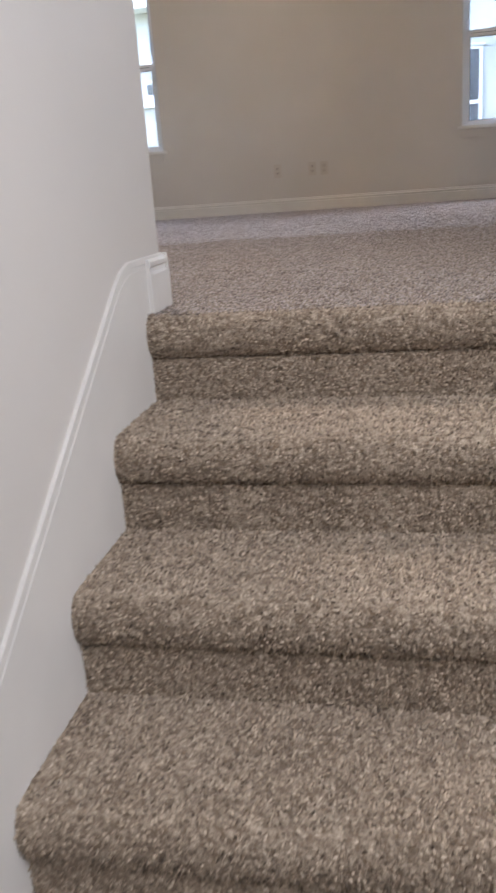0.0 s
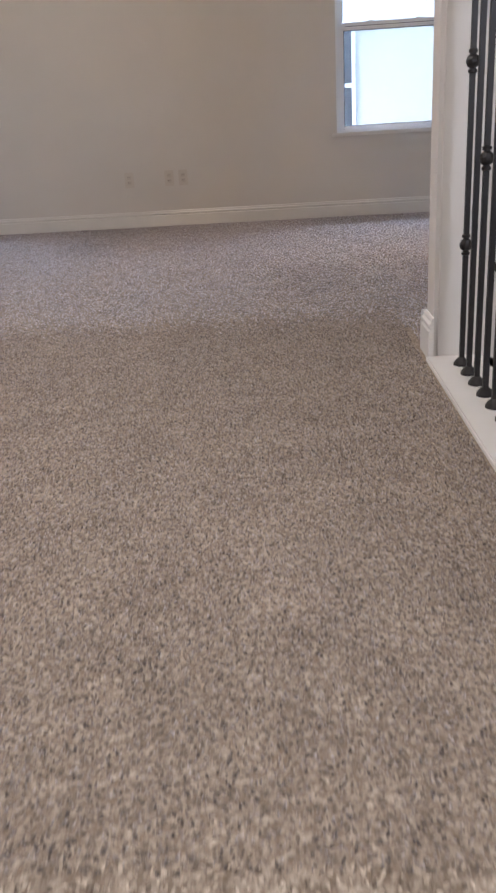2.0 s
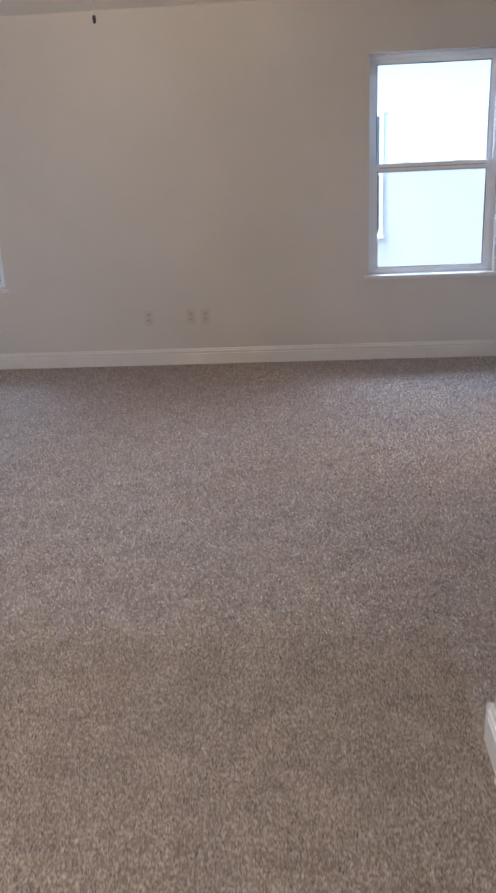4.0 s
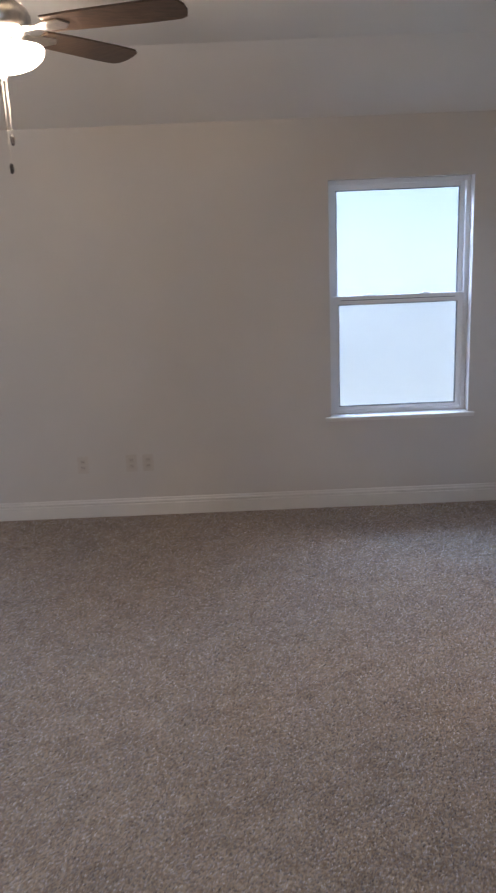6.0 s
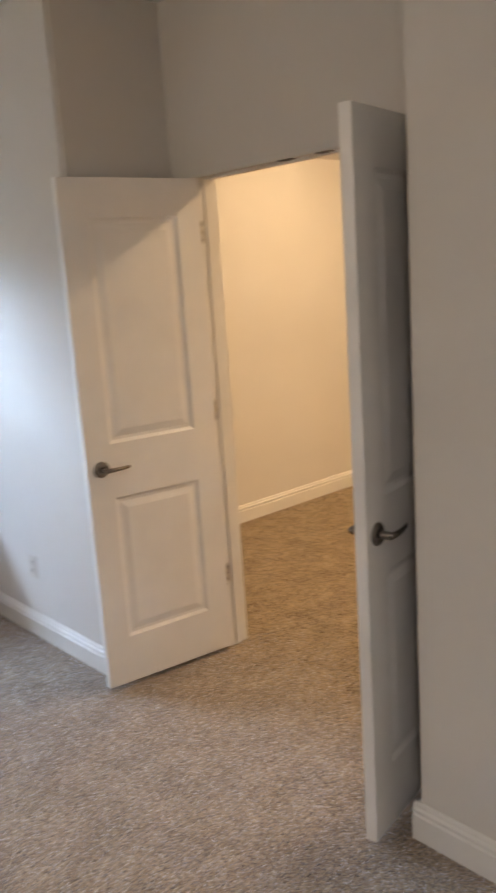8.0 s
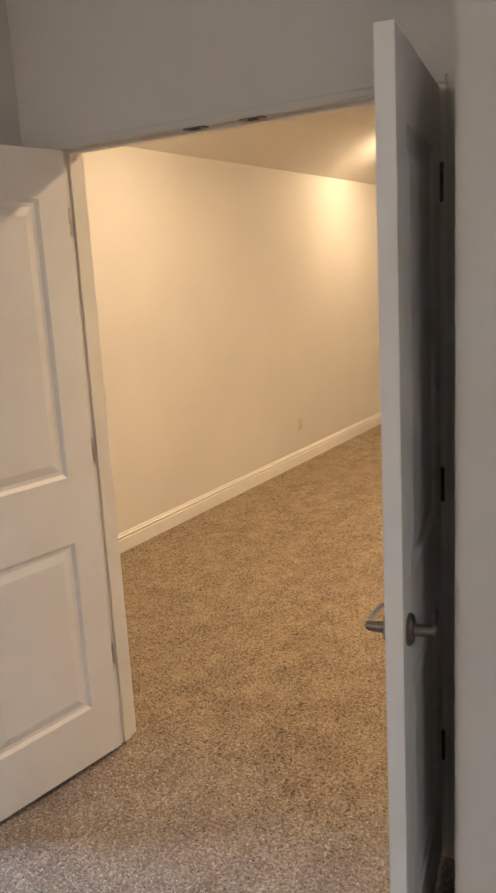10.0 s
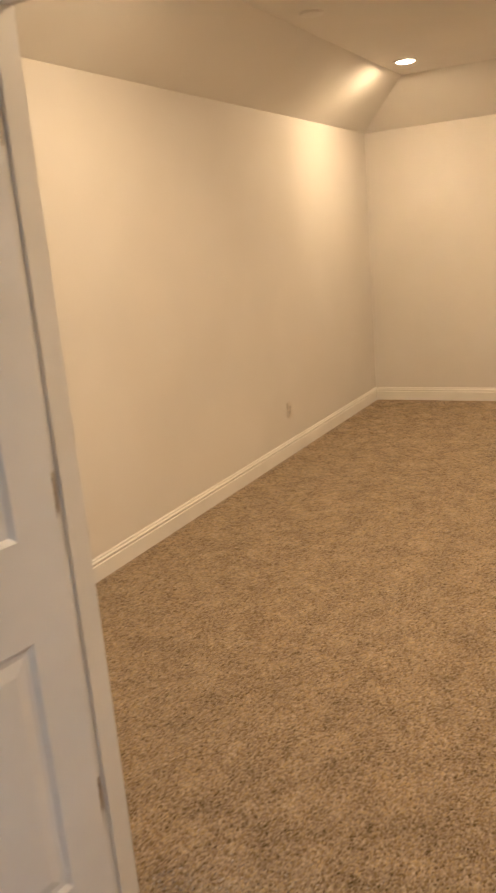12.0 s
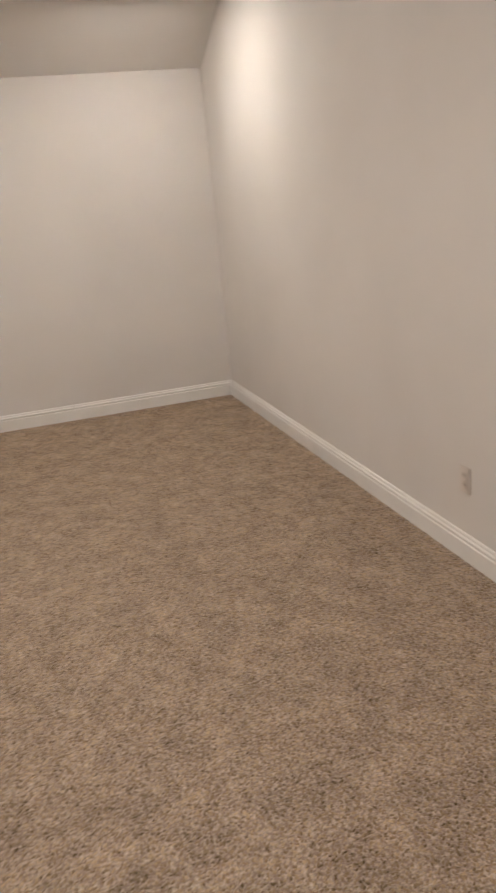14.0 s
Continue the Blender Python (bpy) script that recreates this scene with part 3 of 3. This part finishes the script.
# ---- ceiling fan ----
FAN = (-0.395, 4.22)
fan = thing("ceiling_fan", "ceiling fan with five dark walnut blades and a lit bowl light", "ceiling fan", m=pose(*FAN, 0.005))
bm = bmesh.new()
add_lathe(bm, [(0.03, 2.675), (0.06, 2.685), (0.07, 2.705), (0.07, FLAT - 0.005)], 24)
part("canopy", bm, M_NICKEL, fan, smooth=False)
bm = bmesh.new()
add_lathe(bm, [(0.013, 2.60), (0.013, 2.685)], 14)
part("downrod", bm, M_BRONZE, fan)
bm = bmesh.new()
add_lathe(bm, [(0.03, 2.645), (0.07, 2.63), (0.105, 2.605), (0.118, 2.58), (0.115, 2.545), (0.09, 2.52), (0.075, 2.51)], 32)
part("motor", bm, M_NICKEL, fan, "brushed metal motor housing", smooth=True)
bm = bmesh.new()
add_lathe(bm, [(0.055, 2.512), (0.05, 2.50), (0.05, 2.488), (0.062, 2.480), (0.06, 2.475)], 32)
part("light_fitter", bm, M_NICKEL, fan, smooth=True)
bm = bmesh.new()
bowl = [(0.152, 2.478), (0.155, 2.470)] + [(0.155 * math.cos(a), 2.468 - 0.078 * math.sin(a)) for a in [math.pi / 2 * i / 8 for i in range(1, 8)]] + [(0.012, 2.390)]
add_lathe(bm, bowl, 36)
part("bowl", bm, M_GLOBE, fan, "lit frosted glass bowl", smooth=True)
bm = bmesh.new()
add_lathe(bm, [(0.018, 2.392), (0.020, 2.386), (0.012, 2.378), (0.004, 2.370)], 14)
part("finial", bm, M_BRONZE, fan)
for dx, dy, zend in ((0.006, 0.010, 2.185), (-0.004, -0.008, 2.085)):
    bm = bmesh.new()
    add_lathe(bm, [(0.0013, zend), (0.0013, 2.378)], 6, (dx, dy, 0))
    chain = part("pull_chain", bm, M_CORD, fan)
    bm = bmesh.new()
    add_lathe(bm, [(0.003, zend), (0.0075, zend - 0.006), (0.008, zend - 0.02), (0.0065, zend - 0.034), (0.003, zend - 0.038)], 12, (dx, dy, 0))
    part("fob", bm, M_FOB, chain, "dark wooden fob")


def blade_mesh():
    bm = bmesh.new()
    outline = [(0.19, -0.052), (0.30, -0.062), (0.56, -0.070), (0.672, -0.068), (0.698, -0.054), (0.71, -0.02), (0.71, 0.02), (0.698, 0.054), (0.672, 0.068), (0.56, 0.070), (0.30, 0.062), (0.19, 0.052)]
    add_prism(bm, outline, -0.004, 0.004, axis=2)
    return bm


for k in range(5):
    a = -15.8 + 72 * k
    ob = part("blade", blade_mesh(), M_WALNUT, fan)
    ob.matrix_basis = pose(0, 0, 2.54, 0, 0, a) @ pose(0, 0, 0, -13, 0, 0)
    bm = bmesh.new()
    add_prism(bm, [(0.09, -0.022), (0.15, -0.012), (0.19, -0.03), (0.25, -0.034), (0.28, 0.0), (0.25, 0.034), (0.19, 0.03), (0.15, 0.012), (0.09, 0.022)], -0.010, -0.005, axis=2)
    part("blade_iron", bm, M_NICKEL, ob, "brushed metal blade arm")
lamp("fan_bulb", "POINT", pose(FAN[0], FAN[1], 2.53 - 0.19), 1.5, (1.0, 0.82, 0.60), radius=0.12)
for dx, dy in ((0.105, -0.05), (-0.105, 0.05)):
    lamp("fan_candle_bulb", "POINT", pose(FAN[0] + dx, FAN[1] + dy, 2.503), 0.3, WARM, radius=0.012)

# ---- added fill light over the landing, out of view ----
hall = thing("landing_fill_light", "added round ceiling light, out of view, that fills the landing", "ceiling light", m=pose(-0.55, 0.95, FLAT))
bm = bmesh.new()
add_lathe(bm, [(0.165, 0.0), (0.17, -0.012), (0.165, -0.028), (0.15, -0.03)], 28)
part("rim", bm, M_NICKEL, hall)
bm = bmesh.new()
add_lathe(bm, [(0.15, -0.028), (0.145, -0.05), (0.12, -0.072), (0.07, -0.088), (0.01, -0.092)], 28)
part("diffuser", bm, M_GLOBE, hall, "lit frosted diffuser", smooth=True)
lamp("landing_fill_lamp", "AREA", look((-0.55, 0.95, FLAT - 0.11), (-0.55, 0.951, 0)), HALL_FILL, (1.0, 0.94, 0.87), size=0.3)

# ---- recessed lights of the media room ----


def recessed(x, y, share=1.0, lit=True):
    ob = thing("recessed_light", "round recessed ceiling light with a white trim ring", "recessed light", "media room lights", m=pose(x, y, MFLAT))
    bm = bmesh.new()
    add_lathe(bm, [(0.062, -0.001), (0.064, -0.006), (0.085, -0.007), (0.092, -0.003), (0.093, 0.0)], 28)
    part("trim_ring", bm, M_TRIM, ob)
    bm = bmesh.new()
    add_lathe(bm, [(0.060, -0.0085), (0.060, -0.0070)], 28)
    part("lens", bm, M_CANGLOW if lit else M_TRIM, ob)
    if lit:
        lamp("can_lamp", "AREA", pose(x, y, MFLAT - 0.012), CAN * share, CAN_WARM, size=0.1)
    return ob


# the last is added out of view, to brighten the lower walls and floor
for x, y, share in ((7.70, 5.39, 0.70), (7.71, 2.77, 0.72), (4.45, 5.1, 0.65), (3.90, 3.55, 1.0), (5.85, 4.05, 0.6)):
    recessed(x, y, share)
sd = thing("ceiling_cover", "flat round white cover plate on the ceiling", "cover plate", m=pose(5.96, 5.40, MFLAT))
bm = bmesh.new()
add_lathe(bm, [(0.045, -0.013), (0.060, -0.012), (0.066, -0.009), (0.068, -0.004), (0.068, 0.0)], 28)
part("plate", bm, M_TRIM, sd)

# ---- outside ----
gp = bmesh.new()
add_box(gp, (-400, -400, BASE_Z - 0.5), (400, 400, BASE_Z - 0.3))
structure("ground", gp, M_GROUND, "flat lawn between the houses", "ground")
house = thing("neighbour_house", "pale grey sided house with white-cased windows outside", "house")
NY, EAVES = 12.0, 2.95
part("wall", boxes(((-16, NY, BASE_Z - 0.3), (16, NY + 8, EAVES))), M_SIDING, house)
part("soffit", boxes(((-16.4, NY - 0.4, EAVES), (16.4, NY + 8.4, EAVES + 0.03))), M_VINYL, house)
part("fascia", boxes(((-16.4, NY - 0.43, EAVES - 0.01), (16.4, NY - 0.4, EAVES + 0.19))), M_VINYL, house, "white eaves board", bevel=0.008)
bm = bmesh.new()
add_prism(bm, [(NY - 0.44, EAVES + 0.19), (NY + 8.4, EAVES + 0.19), (NY + 4, 4.6)], -16.5, 16.5)
part("roof", bm, M_ROOF, house)


def far_window(x0, x1, z0, z1, panes, case=0.055):
    """A cased window in the neighbour's south wall; panes: the heights between which glass shows."""
    w = part("window", boxes(((x0, NY - 0.03, z0), (x1, NY + 0.01, z1))), M_VINYL, house, bevel=0.006)
    part("header", boxes(((x0 - 0.03, NY - 0.06, z1), (x1 + 0.03, NY + 0.005, z1 + 0.03))), M_VINYL, w, bevel=0.004)
    part("sill", boxes(((x0 - 0.03, NY - 0.06, z0 - 0.03), (x1 + 0.03, NY + 0.005, z0))), M_VINYL, w, bevel=0.004)
    for a, b in panes:
        part("pane", boxes(((x0 + case, NY - 0.036, a), (x1 - case, NY - 0.0305, b))), M_PANE_FAR, w)


far_window(0.66, 1.61, 0.38, 2.0, ((0.44, 1.20), (1.26, 1.95)))
far_window(-3.72, -2.75, 1.60, 1.95, ((1.76, 1.91),), 0.12)

# ---- carpet pile on the stairs, the landing and the near floor ----
rng = np.random.default_rng(4)


def tufts(name, place, out, height, radius, lean, material=M_TUFT):
    """Short leaning yarn ends: one small four-sided spike for each place, along its out direction."""
    n = len(place)
    up = out + rng.normal(0, lean, (n, 3))
    up /= np.linalg.norm(up, axis=1)[:, None]
    side = np.cross(up, rng.normal(0, 1, (n, 3)))
    side /= np.linalg.norm(side, axis=1)[:, None]
    other = np.cross(up, side)
    h = height * rng.uniform(0.7, 1.25, (n, 1))
    r = radius * rng.uniform(0.75, 1.3, (n, 1))
    foot = place - out * 0.002
    corners = [foot + up * h * 0.3 + r * (a * side + b * 0.62 * other) for a, b in ((1, 0), (0, 1), (-1, 0), (0, -1))]
    verts = np.stack([*corners, foot + up * h + side * r * 0.8], 1).reshape(-1, 3)
    tri = np.array([(0, 1, 4), (1, 2, 4), (2, 3, 4), (3, 0, 4)])
    faces = (tri[None] + 5 * np.arange(n)[:, None, None]).reshape(-1)
    me = bpy.data.meshes.new(name)
    me.vertices.add(len(verts))
    me.vertices.foreach_set("co", verts.astype(np.float32).ravel())
    me.loops.add(len(faces))
    me.loops.foreach_set("vertex_index", faces.astype(np.int32))
    me.polygons.add(len(faces) // 3)
    me.polygons.foreach_set("loop_start", np.arange(0, len(faces), 3, dtype=np.int32))
    me.update(calc_edges=True)
    me.materials.append(material)
    return tagged(new(name, me), "flecked beige and brown carpet pile", "carpet", kind="stuff")


def spread(x0, x1, y0, y1, gap):
    gx, gy = np.meshgrid(np.arange(x0, x1, gap), np.arange(y0, y1, gap))
    p = np.stack([gx.ravel(), gy.ravel()], 1)
    return p + rng.uniform(-0.5, 0.5, p.shape) * gap


# over the treads, noses and risers of the upper flight
line = [Vector((y, z)) for y, z in profile[:-1]]
pts, outs = [], []
for a, b in zip(line, line[1:]):
    n = (b - a).length
    normal = Vector(((b - a).y, -(b - a).x)).normalized()
    g = spread(0.004, STAIR_W - 0.004, 0, max(n, 0.0052), 0.0062)
    g = g[(g[:, 1] >= 0) & (g[:, 1] <= n)]
    f = g[:, 1] / n
    pts.append(np.stack([g[:, 0], a.x + (b.x - a.x) * f, a.y + (b.y - a.y) * f], 1))
    outs.append(np.tile((0.0, normal.x, normal.y), (len(g), 1)))
pts, outs = np.concatenate(pts), np.concatenate(outs)
flight = []
for k in range(6):
    keep = pts[:, 1] < (0.032 if k == 0 else 9)
    flight.append((pts[keep] + (0, -k * RUN, -k * RISE), outs[keep]))
tufts("carpet_pile", np.concatenate([p for p, _ in flight]), np.concatenate([o for _, o in flight]), 0.0085, 0.0036, 0.55, M_TUFT_STAIR)


def feather(v, a, b):
    """Picks more and more of the points as v goes from a to b."""
    f = np.clip((v - a) / (b - a), 0, 1)
    return rng.uniform(0, 1, len(v)) < f * f * (3 - 2 * f)


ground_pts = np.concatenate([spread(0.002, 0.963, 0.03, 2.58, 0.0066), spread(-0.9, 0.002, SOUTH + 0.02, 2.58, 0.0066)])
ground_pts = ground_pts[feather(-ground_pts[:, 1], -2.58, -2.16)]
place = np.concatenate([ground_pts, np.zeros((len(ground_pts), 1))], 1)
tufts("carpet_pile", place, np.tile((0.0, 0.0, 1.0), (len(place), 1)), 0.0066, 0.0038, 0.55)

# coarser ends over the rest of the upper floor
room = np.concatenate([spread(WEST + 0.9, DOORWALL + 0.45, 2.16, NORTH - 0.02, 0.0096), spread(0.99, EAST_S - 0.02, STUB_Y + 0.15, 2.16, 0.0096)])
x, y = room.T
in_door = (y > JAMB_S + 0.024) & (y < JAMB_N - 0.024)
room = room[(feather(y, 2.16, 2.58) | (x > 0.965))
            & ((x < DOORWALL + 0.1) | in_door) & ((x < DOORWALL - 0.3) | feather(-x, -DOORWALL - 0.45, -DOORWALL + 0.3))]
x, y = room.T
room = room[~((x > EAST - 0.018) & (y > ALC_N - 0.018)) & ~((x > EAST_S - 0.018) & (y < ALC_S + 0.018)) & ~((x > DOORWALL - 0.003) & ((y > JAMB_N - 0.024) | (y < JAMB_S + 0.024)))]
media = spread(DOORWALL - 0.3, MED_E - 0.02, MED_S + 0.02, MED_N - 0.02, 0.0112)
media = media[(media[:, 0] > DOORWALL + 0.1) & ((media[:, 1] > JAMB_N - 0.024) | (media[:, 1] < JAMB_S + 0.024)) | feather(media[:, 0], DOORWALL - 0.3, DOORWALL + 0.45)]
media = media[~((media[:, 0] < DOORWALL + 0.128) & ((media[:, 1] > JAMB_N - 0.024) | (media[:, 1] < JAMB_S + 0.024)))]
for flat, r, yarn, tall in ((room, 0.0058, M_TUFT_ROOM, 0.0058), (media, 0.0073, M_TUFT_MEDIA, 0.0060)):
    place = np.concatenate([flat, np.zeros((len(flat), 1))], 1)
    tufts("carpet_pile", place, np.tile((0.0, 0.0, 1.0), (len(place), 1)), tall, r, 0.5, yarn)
